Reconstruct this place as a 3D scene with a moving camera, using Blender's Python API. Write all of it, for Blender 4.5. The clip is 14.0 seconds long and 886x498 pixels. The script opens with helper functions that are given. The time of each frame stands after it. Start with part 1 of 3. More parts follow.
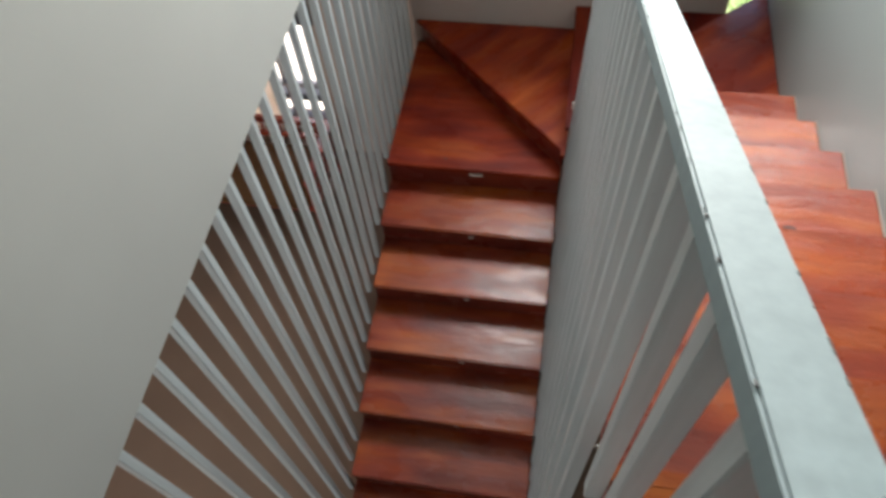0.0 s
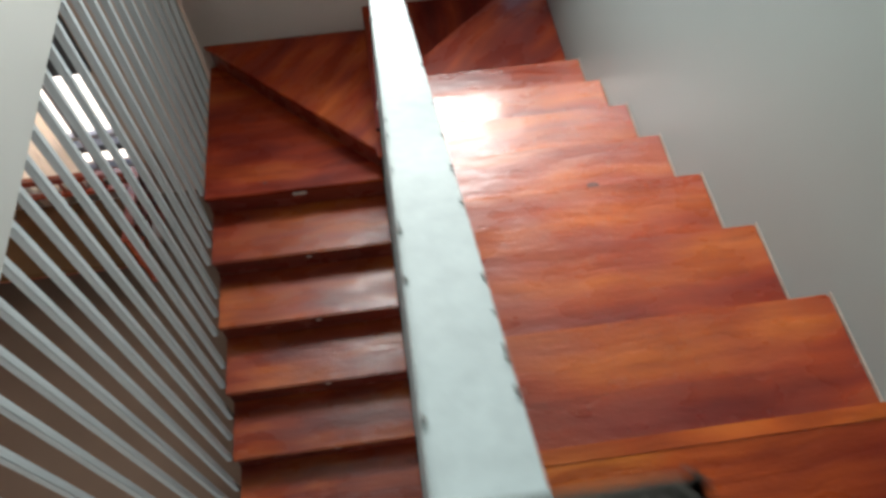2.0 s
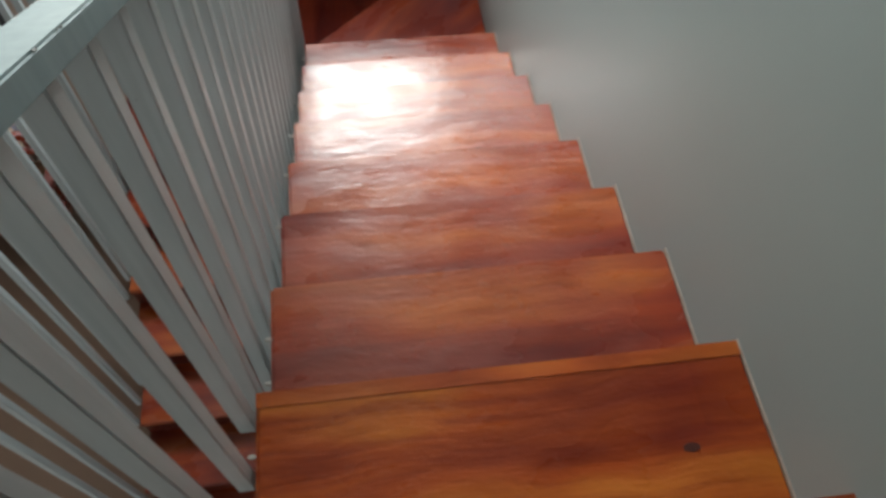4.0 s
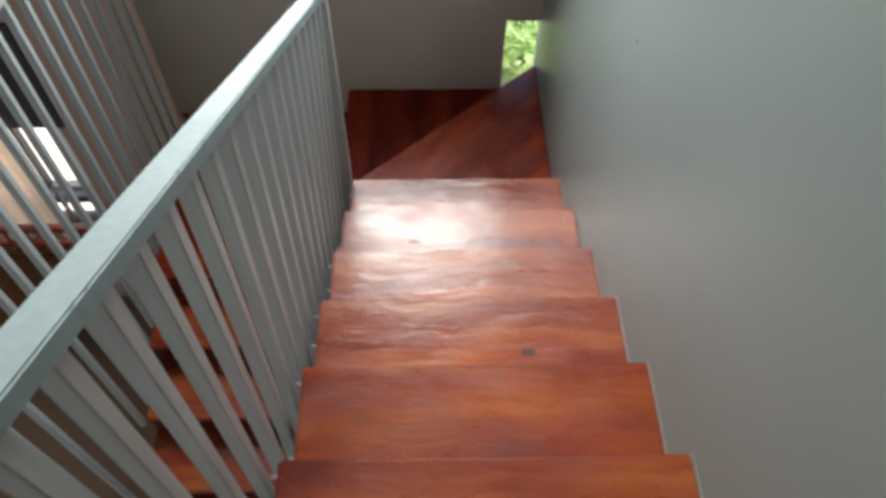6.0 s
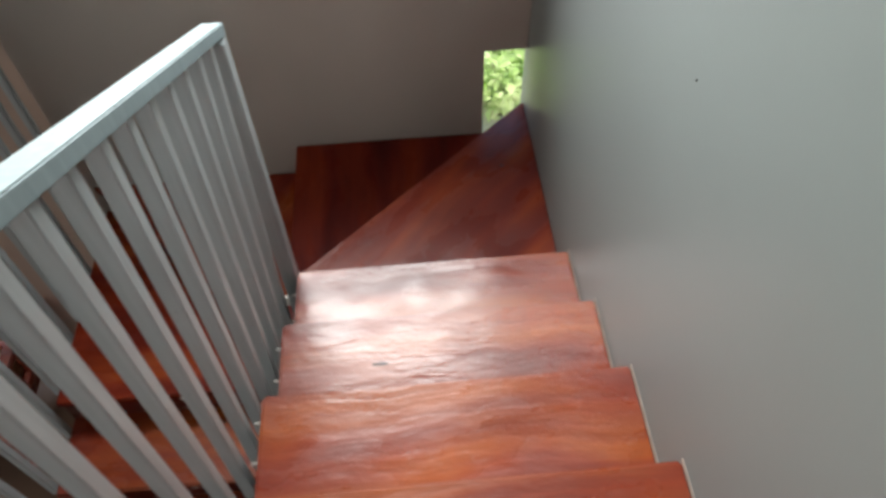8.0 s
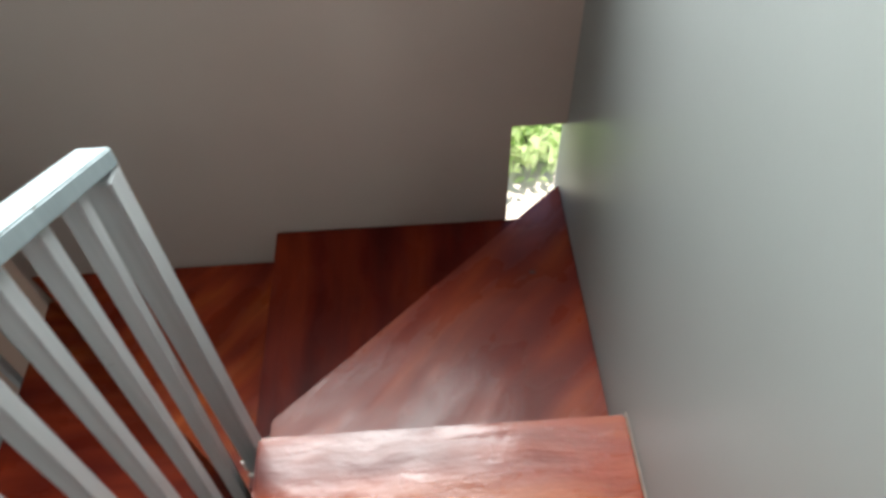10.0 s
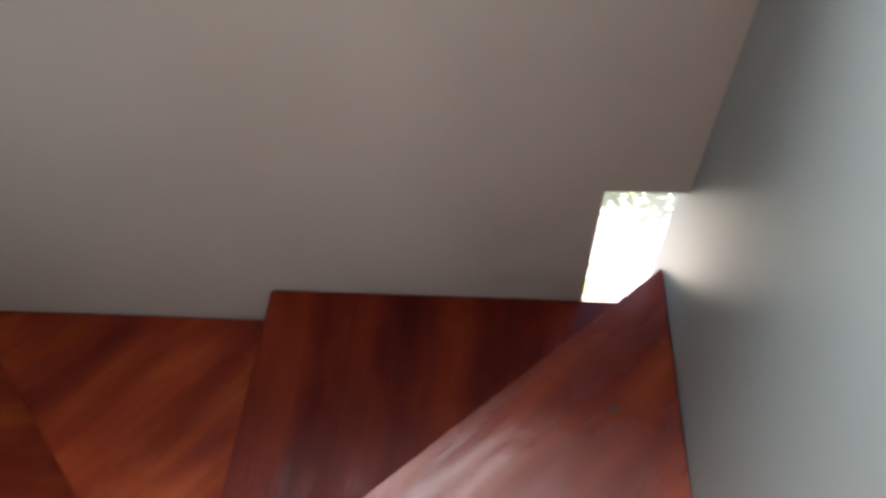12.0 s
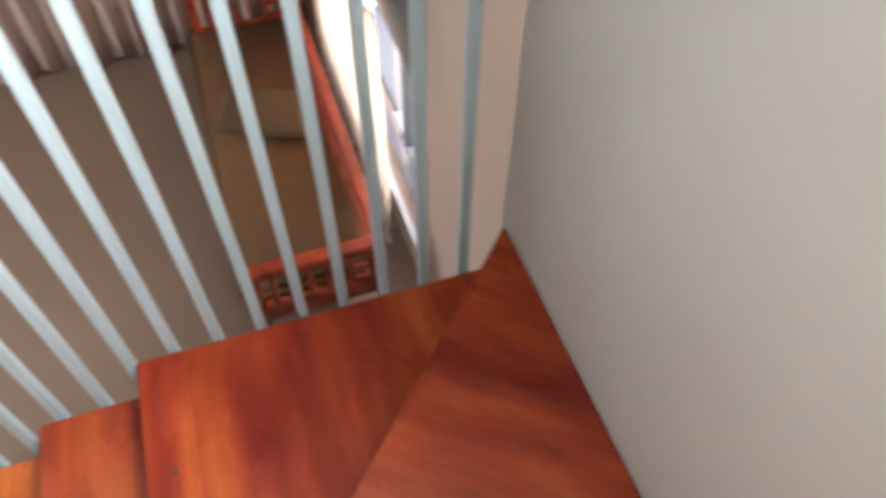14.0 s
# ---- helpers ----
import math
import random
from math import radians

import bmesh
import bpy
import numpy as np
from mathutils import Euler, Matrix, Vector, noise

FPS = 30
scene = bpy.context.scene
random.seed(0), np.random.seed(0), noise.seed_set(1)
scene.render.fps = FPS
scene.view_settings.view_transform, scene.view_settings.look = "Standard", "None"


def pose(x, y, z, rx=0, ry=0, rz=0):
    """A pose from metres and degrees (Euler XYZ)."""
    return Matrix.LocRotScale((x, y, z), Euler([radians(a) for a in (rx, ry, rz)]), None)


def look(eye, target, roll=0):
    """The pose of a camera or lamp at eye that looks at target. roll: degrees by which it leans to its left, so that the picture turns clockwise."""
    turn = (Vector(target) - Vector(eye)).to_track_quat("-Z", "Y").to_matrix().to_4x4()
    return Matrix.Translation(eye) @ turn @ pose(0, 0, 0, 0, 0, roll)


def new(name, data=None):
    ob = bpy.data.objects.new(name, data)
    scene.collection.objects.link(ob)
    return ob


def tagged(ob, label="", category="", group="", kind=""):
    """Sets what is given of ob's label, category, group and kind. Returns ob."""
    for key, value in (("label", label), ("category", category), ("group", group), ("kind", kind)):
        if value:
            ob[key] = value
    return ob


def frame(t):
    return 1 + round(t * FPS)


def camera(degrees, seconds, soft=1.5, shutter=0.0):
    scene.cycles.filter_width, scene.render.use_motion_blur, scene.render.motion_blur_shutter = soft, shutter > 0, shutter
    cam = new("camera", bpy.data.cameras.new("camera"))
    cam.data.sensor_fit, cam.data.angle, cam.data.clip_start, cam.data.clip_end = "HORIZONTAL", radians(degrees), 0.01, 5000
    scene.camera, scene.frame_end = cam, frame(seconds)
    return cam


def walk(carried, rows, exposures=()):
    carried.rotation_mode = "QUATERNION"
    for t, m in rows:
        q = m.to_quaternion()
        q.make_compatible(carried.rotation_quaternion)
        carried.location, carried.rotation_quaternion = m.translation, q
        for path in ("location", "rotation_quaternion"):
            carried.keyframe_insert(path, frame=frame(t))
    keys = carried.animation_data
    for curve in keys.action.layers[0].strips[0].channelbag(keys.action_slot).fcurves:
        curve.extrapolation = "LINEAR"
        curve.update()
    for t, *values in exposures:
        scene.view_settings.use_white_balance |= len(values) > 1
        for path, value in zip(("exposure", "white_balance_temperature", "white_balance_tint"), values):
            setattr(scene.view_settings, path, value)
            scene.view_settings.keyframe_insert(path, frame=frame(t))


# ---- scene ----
cam = camera(63.16, 14.0, soft=3.3, shutter=0.4)
ROWS = [
    (0.0, 0.142, -2.759, 2.864, 32.48, 3.36, 9.00),
    (0.5, 0.066, -2.663, 2.839, 29.55, 1.84, 3.17),
    (1.0, 0.069, -2.631, 2.830, 28.89, 0.85, 0.41),
    (1.5, 0.159, -2.652, 2.829, 30.05, -1.39, -6.32),
    (2.0, 0.268, -2.709, 2.839, 32.01, 0.99, -7.80),
    (2.2, 0.328, -2.777, 2.832, 32.18, 0.66, -5.44),
    (2.4, 0.396, -2.822, 2.812, 31.08, -0.64, -4.24),
    (2.5, 0.427, -2.846, 2.805, 31.41, -1.27, -3.95),
    (2.7, 0.488, -2.881, 2.802, 31.39, -2.27, -6.37),
    (4.8, 0.656, -2.748, 2.780, 31.10, -1.55, -8.41),
    (5.0, 0.690, -2.641, 2.777, 30.72, -3.56, -9.76),
    (5.5, 0.689, -2.410, 2.783, 32.63, -3.29, -8.61),
    (6.0, 0.682, -2.254, 2.755, 35.61, -0.54, -1.10),
    (6.5, 0.736, -2.070, 2.659, 37.09, 0.79, -0.39),
    (7.0, 0.741, -1.918, 2.589, 38.18, 0.16, -2.67),
    (7.2, 0.742, -1.844, 2.516, 38.09, 1.66, -4.31),
    (9.3, 0.790, -1.092, 2.113, 36.75, 0.04, -5.30),
    (9.5, 0.777, -1.019, 2.106, 36.84, 0.96, -5.52),
    (10.0, 0.805, -0.836, 1.967, 38.78, 1.35, -3.42),
    (10.5, 0.831, -0.660, 1.917, 38.67, 1.27, -4.23),
    (11.0, 0.823, -0.404, 1.778, 36.57, 0.28, -7.36),
    (11.5, 0.862, -0.263, 1.700, 38.79, 2.31, -2.93),
    (12.0, 0.874, -0.062, 1.588, 35.40, 2.64, 3.87),
    (12.5, 0.815, 0.115, 1.453, 37.72, 1.87, 8.51),
    (13.0, 0.741, 0.295, 1.389, 36.91, 2.69, 18.45),
    (13.5, 0.459, 0.337, 1.420, 36.62, -0.87, 46.29),
    (13.7, 0.436, 0.372, 1.303, 36.90, -1.69, 58.33),
    (14.0, 0.363, 0.416, 1.259, 37.49, -0.40, 71.15),
]
walk(cam, [(t, pose(x, y, z, rx, ry, rz)) for t, x, y, z, rx, ry, rz in ROWS],
     exposures=[(0.0, 1.95, 6900, 16), (0.5, 2.2, 6900, 16), (1.5, 2.15, 6900, 16), (2.5, 1.65, 6800, 11), (5.0, 1.4, 6700, 10),
                (5.5, 1.28, 6750, 11), (7.0, 1.35, 6900, 15), (9.5, 1.45, 6900, 16), (10.5, 1.98, 6900, 18), (11.5, 2.15, 6900, 20),
                (12.0, 2.18, 6650, 18), (12.5, 2.45, 6400, 15), (13.0, 2.5, 6350, 14), (13.5, 3.2, 6350, 12), (14.0, 3.4, 6450, 11)])

# ---- light ----
SUN_EL, SUN_AZ = 58.0, 96.0
world = bpy.data.worlds.new("sky")
scene.world = world
world.use_nodes = True
wn, wl = world.node_tree.nodes, world.node_tree.links
sky = wn.new("ShaderNodeTexSky")
sky.sky_type, sky.sun_disc = "NISHITA", False
sky.sun_elevation, sky.sun_rotation = radians(SUN_EL), radians(SUN_AZ)
wl.new(sky.outputs[0], wn["Background"].inputs[0])
wn["Background"].inputs[1].default_value = 0.15

sun = new("sun", bpy.data.lights.new("sun", "SUN"))
sun.data.energy, sun.data.angle, sun.data.color = 4.5, radians(0.5), (1, 0.95, 0.87)
# the azimuth runs clockwise from +y
sdir = Vector((math.sin(radians(SUN_AZ)) * math.cos(radians(SUN_EL)),
               math.cos(radians(SUN_AZ)) * math.cos(radians(SUN_EL)), math.sin(radians(SUN_EL))))
sun.matrix_world = look(sdir * 30, (0, 0, 0))


def window_light(name, place, target, wide, high, watts, color, spread=180):
    ob = new(name, bpy.data.lights.new(name, "AREA"))
    ob.data.shape, ob.data.size, ob.data.size_y = "RECTANGLE", wide, high
    ob.data.energy, ob.data.color, ob.data.spread = watts, color, radians(spread)
    ob.matrix_world = look(place, target)
    return ob


# ---- sizes ----
R, G = 0.18, 0.332            # rise and going
XM, XR = 0.320, 1.305         # upper flight, between balustrade and wall
XL, X2 = -0.833, 0.214        # lower flight
YL = -0.071                   # nosing of the last winder
D = 1.027                     # far wall
XW = -0.800                   # face of the upper wall over the bar screen
ZB = 1.19                     # its lower edge, the ceiling of the room below
RL, RR = 0.267, 0.322         # handrail
RS, RY, RZ = 0.487, 0.018, 1.208
LAND, FLOOR, TOP = 9 * R, -10 * R, 4.45
POST_Y, POST_Z = -2.682, 2.672
WL, WT, WB = 1.115, 0.295, -0.32   # slit window low in the corner
HX0, HX1, HZ0, HZ1 = -0.45, 1.18, 1.52, 3.55   # big window in the far wall
ROOM_X = -4.08
YB = -5.4                     # back wall

# the sky's light in the north openings
window_light("sky_light_stairs", ((HX0 + HX1) / 2, D + 0.12, (HZ0 + HZ1) / 2), ((HX0 + HX1) / 2, 0, (HZ0 + HZ1) / 2),
             HX1 - HX0 - 0.04, HZ1 - HZ0 - 0.04, 76, (0.92, 1.0, 0.98), 161)
window_light("sky_light_room", (-2.5, D + 0.5, -0.75), (-2.5, 0, -1.1), 1.7, 0.72, 4.5, (1, 0.95, 0.88))
# added fill for room and lower treads, at an unseen south opening
window_light("fill_light_room_south", (-2.3, YB - 0.1, -0.3), (-2.3, 0, -0.5), 1.1, 1.2, 17, (0.94, 1.0, 0.99))


# ---- materials ----
def material(name):
    m = bpy.data.materials.new(name)
    m.use_nodes = True
    return m, m.node_tree.nodes, m.node_tree.links, m.node_tree.nodes["Principled BSDF"]


def noise_at(n, l, scale, detail=4, rough=0.55, coord="Object", stretch=(1, 1, 1), shift=None):
    tc = n.new("ShaderNodeTexCoord")
    mp = n.new("ShaderNodeMapping")
    mp.inputs["Scale"].default_value = stretch
    l.new(tc.outputs[coord], mp.inputs["Vector"])
    if shift is not None:
        l.new(shift, mp.inputs["Location"])
    t = n.new("ShaderNodeTexNoise")
    t.inputs["Scale"].default_value, t.inputs["Detail"].default_value = scale, detail
    t.inputs["Roughness"].default_value = rough
    l.new(mp.outputs[0], t.inputs["Vector"])
    return t.outputs["Fac"]


def ramp(n, l, fac, stops):
    r = n.new("ShaderNodeValToRGB")
    while len(r.color_ramp.elements) < len(stops):
        r.color_ramp.elements.new(0.5)
    for e, (p, c) in zip(r.color_ramp.elements, stops):
        e.position, e.color = p, (*c, 1)
    l.new(fac, r.inputs[0])
    return r.outputs[0]


def mixed(n, l, fac, a, b, how="MIX"):
    m = n.new("ShaderNodeMix")
    m.data_type, m.blend_type = "RGBA", how
    for value, slot in ((fac, 0), (a, 6), (b, 7)):
        if isinstance(value, (int, float)):
            m.inputs[slot].default_value = value
        elif isinstance(value, tuple):
            m.inputs[slot].default_value = (*value, 1)
        else:
            l.new(value, m.inputs[slot])
    return m.outputs[2]


def scaled(n, l, value, lo, hi):
    r = n.new("ShaderNodeMapRange")
    r.inputs[3].default_value, r.inputs[4].default_value = lo, hi
    l.new(value, r.inputs[0])
    return r.outputs[0]


def bumped(n, l, b, height, strength, distance=0.002):
    k = n.new("ShaderNodeBump")
    k.inputs["Strength"].default_value, k.inputs["Distance"].default_value = strength, distance
    l.new(height, k.inputs["Height"])
    l.new(k.outputs[0], b.inputs["Normal"])


def paint(name, base, spread=0.06, rough=0.4, grain=0.12, tint=(1, 1, 1)):
    m, n, l, b = material(name)
    big = noise_at(n, l, 1.3, 3)
    fine = noise_at(n, l, 60, 3)
    dark = tuple(c * (1 - spread) * t for c, t in zip(base, tint))
    light = tuple(min(1, c * (1 + spread)) for c in base)
    col = ramp(n, l, big, [(0.3, dark), (0.7, light)])
    b.inputs["Base Color"].default_value = (*base, 1)
    l.new(col, b.inputs["Base Color"])
    l.new(scaled(n, l, big, rough - 0.07, rough + 0.07), b.inputs["Roughness"])
    bumped(n, l, b, fine, grain, 0.0015)
    return m


def wood(name, turn, dark, mid, light, rough=0.26, gloss=0.75, coat=0.25, spec=0.5, lines=0.3):
    """Stained and varnished boards; the grain runs along x, turned by some degrees."""
    m, n, l, b = material(name)
    info = n.new("ShaderNodeObjectInfo")
    mul = n.new("ShaderNodeVectorMath")
    mul.operation = "SCALE"
    mul.inputs[0].default_value = (7.3, 5.1, 3.7)
    l.new(info.outputs["Random"], mul.inputs["Scale"])
    tc = n.new("ShaderNodeTexCoord")
    rot = n.new("ShaderNodeMapping")
    rot.inputs["Rotation"].default_value = (0, 0, radians(turn))
    l.new(tc.outputs["Object"], rot.inputs["Vector"])
    l.new(mul.outputs[0], rot.inputs["Location"])
    wav = n.new("ShaderNodeTexNoise")
    wav.inputs["Scale"].default_value, wav.inputs["Detail"].default_value = 2.4, 2
    l.new(rot.outputs[0], wav.inputs["Vector"])
    add = n.new("ShaderNodeVectorMath")
    add.operation = "MULTIPLY_ADD"
    add.inputs[1].default_value = (0.0, 0.10, 0.10)
    l.new(wav.outputs["Color"], add.inputs[0])
    l.new(rot.outputs[0], add.inputs[2])

    def grain(scale, stretch, detail, rgh):
        mp = n.new("ShaderNodeMapping")
        mp.inputs["Scale"].default_value = stretch
        l.new(add.outputs[0], mp.inputs["Vector"])
        t = n.new("ShaderNodeTexNoise")
        t.inputs["Scale"].default_value, t.inputs["Detail"].default_value, t.inputs["Roughness"].default_value = scale, detail, rgh
        l.new(mp.outputs[0], t.inputs["Vector"])
        return t.outputs["Fac"]
    wide = grain(1.5, (1.0, 4.5, 4.5), 2, 0.45)
    streak = grain(1.5, (0.8, 22, 22), 4, 0.6)
    fine = grain(1.5, (2.5, 90, 90), 4, 0.6)
    cloud = grain(3.0, (0.8, 1.3, 1.3), 3, 0.5)
    col = ramp(n, l, wide, [(0.30, dark), (0.48, mid), (0.72, light)])
    col = mixed(n, l, ramp(n, l, streak, [(0.36, (lines,) * 3), (0.55, (0, 0, 0))]), col, dark)
    col = mixed(n, l, scaled(n, l, fine, -0.05, 0.5 * lines), col, dark)
    shade = ramp(n, l, cloud, [(0.3, (0.76, 0.68, 0.64)), (0.5, (0.95, 0.95, 0.95)), (0.7, (1.16, 1.22, 1.15))])
    col = mixed(n, l, 1.0, col, shade, "MULTIPLY")
    # boards glued side by side differ in tone
    br = n.new("ShaderNodeTexBrick")
    br.inputs["Scale"].default_value = 1.0
    br.inputs["Brick Width"].default_value, br.inputs["Row Height"].default_value = 2.6, 0.135
    br.inputs["Mortar Size"].default_value = 0.0006
    br.inputs["Color1"].default_value, br.inputs["Color2"].default_value = (0.90, 0.84, 0.80, 1), (1.08, 1.10, 1.06, 1)
    br.inputs["Mortar"].default_value = (1.15, 1.1, 1.0, 1)
    l.new(rot.outputs[0], br.inputs["Vector"])
    col = mixed(n, l, 1.0, col, br.outputs["Color"], "MULTIPLY")
    l.new(col, b.inputs["Base Color"])
    l.new(scaled(n, l, cloud, rough - 0.06, rough + 0.10), b.inputs["Roughness"])
    b.inputs["Specular IOR Level"].default_value = spec
    b.inputs["Coat Weight"].default_value = gloss
    # dust and foot wear dull the varnish in patches
    dust = grain(6.0, (0.8, 1.6, 1.6), 3, 0.5)
    l.new(ramp(n, l, dust, [(0.35, (coat - 0.08,) * 3), (0.65, (coat + 0.11,) * 3)]), b.inputs["Coat Roughness"])
    hm = n.new("ShaderNodeMath")
    hm.operation = "MULTIPLY_ADD"
    hm.inputs[1].default_value = 0.35
    l.new(streak, hm.inputs[0])
    l.new(grain(7.0, (0.7, 1.6, 1.6), 4, 0.6), hm.inputs[2])
    bumped(n, l, b, hm.outputs[0], 0.3, 0.012)
    l.new(b.inputs["Normal"].links[0].from_socket, b.inputs["Coat Normal"])
    return m


def plain(name, base, rough=0.5, metal=0.0, spread=0.08, scale=9.0, grain=0.1):
    m, n, l, b = material(name)
    f = noise_at(n, l, scale, 4)
    col = ramp(n, l, f, [(0.3, tuple(c * (1 - spread) for c in base)), (0.7, tuple(min(1, c * (1 + spread)) for c in base))])
    l.new(col, b.inputs["Base Color"])
    b.inputs["Roughness"].default_value, b.inputs["Metallic"].default_value = rough, metal
    bumped(n, l, b, noise_at(n, l, scale * 12, 3), grain)
    return m


def chipped(name, base, under, amount=0.36, rough=0.38):
    """Hand-painted steel: brushed paint, with chips and dark scuffs at worn spots."""
    m, n, l, b = material(name)
    big = noise_at(n, l, 4, 4)
    streak = noise_at(n, l, 6, 4, stretch=(9, 9, 0.5))
    col = ramp(n, l, streak, [(0.3, tuple(c * 0.82 for c in base)), (0.7, base)])
    worn = noise_at(n, l, 38, 6, 0.72)
    chip = ramp(n, l, worn, [(amount - 0.05, (1, 1, 1)), (amount - 0.02, (0, 0, 0))])
    col = mixed(n, l, chip, col, under)
    l.new(col, b.inputs["Base Color"])
    l.new(scaled(n, l, big, rough - 0.1, rough + 0.14), b.inputs["Roughness"])
    bumped(n, l, b, streak, 0.15, 0.001)
    return m


# same paint east and west; the fall of light is put into their tones
WALL_DIM = paint("wall_paint", (0.208, 0.235, 0.231), 0.05, 0.36, 0.10)
WALL_LIT = paint("wall_paint_lit", (0.30, 0.305, 0.29), 0.05, 0.45, 0.10)
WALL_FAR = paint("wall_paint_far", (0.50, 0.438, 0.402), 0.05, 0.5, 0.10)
WALL_ROOM = paint("wall_paint_room", (0.47, 0.345, 0.28), 0.05, 0.5, 0.12)
CEIL = paint("ceiling_paint", (0.38, 0.36, 0.33), 0.03, 0.6, 0.1)
RED = ((0.13, 0.010, 0.005), (0.25, 0.034, 0.009), (0.40, 0.092, 0.016))
# first two winders: the turn's weak light is put into darker reds
DIM_RED = ((0.10, 0.008, 0.004), (0.16, 0.017, 0.006), (0.27, 0.046, 0.012))
WARM = ((0.14, 0.010, 0.005), (0.25, 0.029, 0.009), (0.40, 0.079, 0.016))
SHADED_RED = ((0.05, 0.0035, 0.0025), (0.10, 0.008, 0.004), (0.18, 0.022, 0.007))
TREAD = wood("tread_wood", 0, *RED, 0.34, 1.0, 0.275, 0.08, 0.32)
TREAD.node_tree.nodes["Principled BSDF"].inputs["Coat IOR"].default_value = 1.58
TREAD_LOW = wood("tread_wood_dull", 0, *RED, 0.36, 0.6, 0.28, 0.15, 0.32)
TREAD_TOP = wood("tread_wood_top", 0, (0.13, 0.011, 0.004), (0.34, 0.064, 0.011), (0.52, 0.175, 0.026), 0.34, 0.45, 0.30, 0.1, 0.6)
NOSE_GLINT_WOOD = wood("nosing_glint_wood", 0, (0.15, 0.020, 0.006), (0.34, 0.064, 0.012), (0.47, 0.14, 0.024), 0.34, 0.5, 0.3, 0.1, 0.4)
# these two carry the shade of the turn in their wood colour
TREAD_Y = wood("winder_wood", 90, *SHADED_RED, 0.5, 0.08, 0.28, 0.08, 0.22)
TREAD_D = wood("winder_wood_slant", -48, *DIM_RED, 0.42, 0.48, 0.27, 0.10, 0.22)
TREAD_W = wood("winder_wood_long", 0, *WARM, 0.45, 0.2, 0.26, 0.12, 0.22)
TREAD_D2 = wood("winder_wood_across", -48, *WARM, 0.45, 0.22, 0.28, 0.12, 0.22)
PUTTY = plain("putty", (0.42, 0.40, 0.37), 0.7, 0, 0.15, 40)
FILLER = plain("wall_filler", (0.32, 0.25, 0.21), 0.7, 0, 0.2, 30)
KNOT = plain("knot_wood", (0.06, 0.012, 0.008), 0.4, 0, 0.3, 90)
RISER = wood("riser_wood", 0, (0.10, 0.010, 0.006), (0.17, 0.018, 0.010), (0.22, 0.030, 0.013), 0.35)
FRAME_WOOD = wood("furniture_wood", 0, (0.17, 0.016, 0.008), (0.36, 0.042, 0.014), (0.46, 0.070, 0.020), 0.35)
STEEL = chipped("painted_steel", (0.39, 0.43, 0.44), (0.13, 0.13, 0.12), 0.33)
STEEL_TOP = chipped("handrail_paint", (0.21, 0.272, 0.288), (0.2, 0.2, 0.19), 0.31, 0.66)
STEEL_WORN = chipped("worn_steel", (0.22, 0.24, 0.235), (0.03, 0.03, 0.03), 0.34, 0.5)
WHITE = plain("white_plastic", (0.78, 0.76, 0.72), 0.4)
FLOOR_TILE = plain("floor_tile", (0.25, 0.165, 0.12), 0.35, 0, 0.06, 3)
CUSHION = plain("brown_cushion", (0.15, 0.065, 0.022), 0.9, 0, 0.12, 8)
PILLOW = plain("tan_pillow", (0.11, 0.06, 0.026), 0.9, 0, 0.1, 8)
CLOTH = plain("cream_curtain", (0.80, 0.70, 0.60), 0.9, 0, 0.05, 12)
CLOTH_PINK = plain("pink_curtain", (0.80, 0.60, 0.52), 0.9, 0, 0.05, 12)
DARK = plain("dark_frame", (0.05, 0.05, 0.055), 0.5)
GRILLE = plain("window_frame_paint", (0.28, 0.27, 0.30), 0.5)
# cement darkened so that the ledge looks shaded beside the lamp
SHADED_LEDGE = plain("cement", (0.09, 0.09, 0.095), 0.9, 0, 0.12, 12)
EARTH = plain("earth", (0.55, 0.51, 0.45), 0.95, 0, 0.15, 2)
LEAF = plain("leaf_green", (0.22, 0.32, 0.13), 0.55, 0, 0.35, 5)


def let_light_through(mat, color, share_):
    """Thin leaves and cloth pass some light."""
    n, l = mat.node_tree.nodes, mat.node_tree.links
    t, m = n.new("ShaderNodeBsdfTranslucent"), n.new("ShaderNodeMixShader")
    t.inputs[0].default_value, m.inputs[0].default_value = (*color, 1), share_
    l.new(n["Principled BSDF"].outputs[0], m.inputs[1])
    l.new(t.outputs[0], m.inputs[2])
    l.new(m.outputs[0], n["Material Output"].inputs[0])


let_light_through(LEAF, (0.78, 0.92, 0.58), 0.65)
let_light_through(CLOTH, (0.80, 0.66, 0.54), 0.28)
BARK = plain("bark", (0.14, 0.10, 0.07), 0.9, 0, 0.2, 10)


# ---- mesh helpers ----
def box(bm, x0, x1, y0, y1, z0, z1):
    c = [bm.verts.new((x, y, z)) for z in (z0, z1) for x, y in ((x0, y0), (x1, y0), (x1, y1), (x0, y1))]
    for f in ((3, 2, 1, 0), (4, 5, 6, 7), (0, 1, 5, 4), (1, 2, 6, 5), (2, 3, 7, 6), (3, 0, 4, 7)):
        bm.faces.new([c[i] for i in f])
    return c


def prism(bm, outline, z0, z1):
    lo = [bm.verts.new((x, y, z0)) for x, y in outline]
    hi = [bm.verts.new((x, y, z1)) for x, y in outline]
    bm.faces.new(hi)
    bm.faces.new(lo[::-1])
    for i in range(len(lo)):
        j = (i + 1) % len(lo)
        bm.faces.new((lo[i], lo[j], hi[j], hi[i]))


def soften(bm, width=0.004, segments=2):
    bmesh.ops.recalc_face_normals(bm, faces=bm.faces)
    bmesh.ops.bevel(bm, geom=[e for e in bm.edges if e.calc_face_angle(0) > 0.5], offset=width, segments=segments,
                    affect="EDGES", clamp_overlap=True)


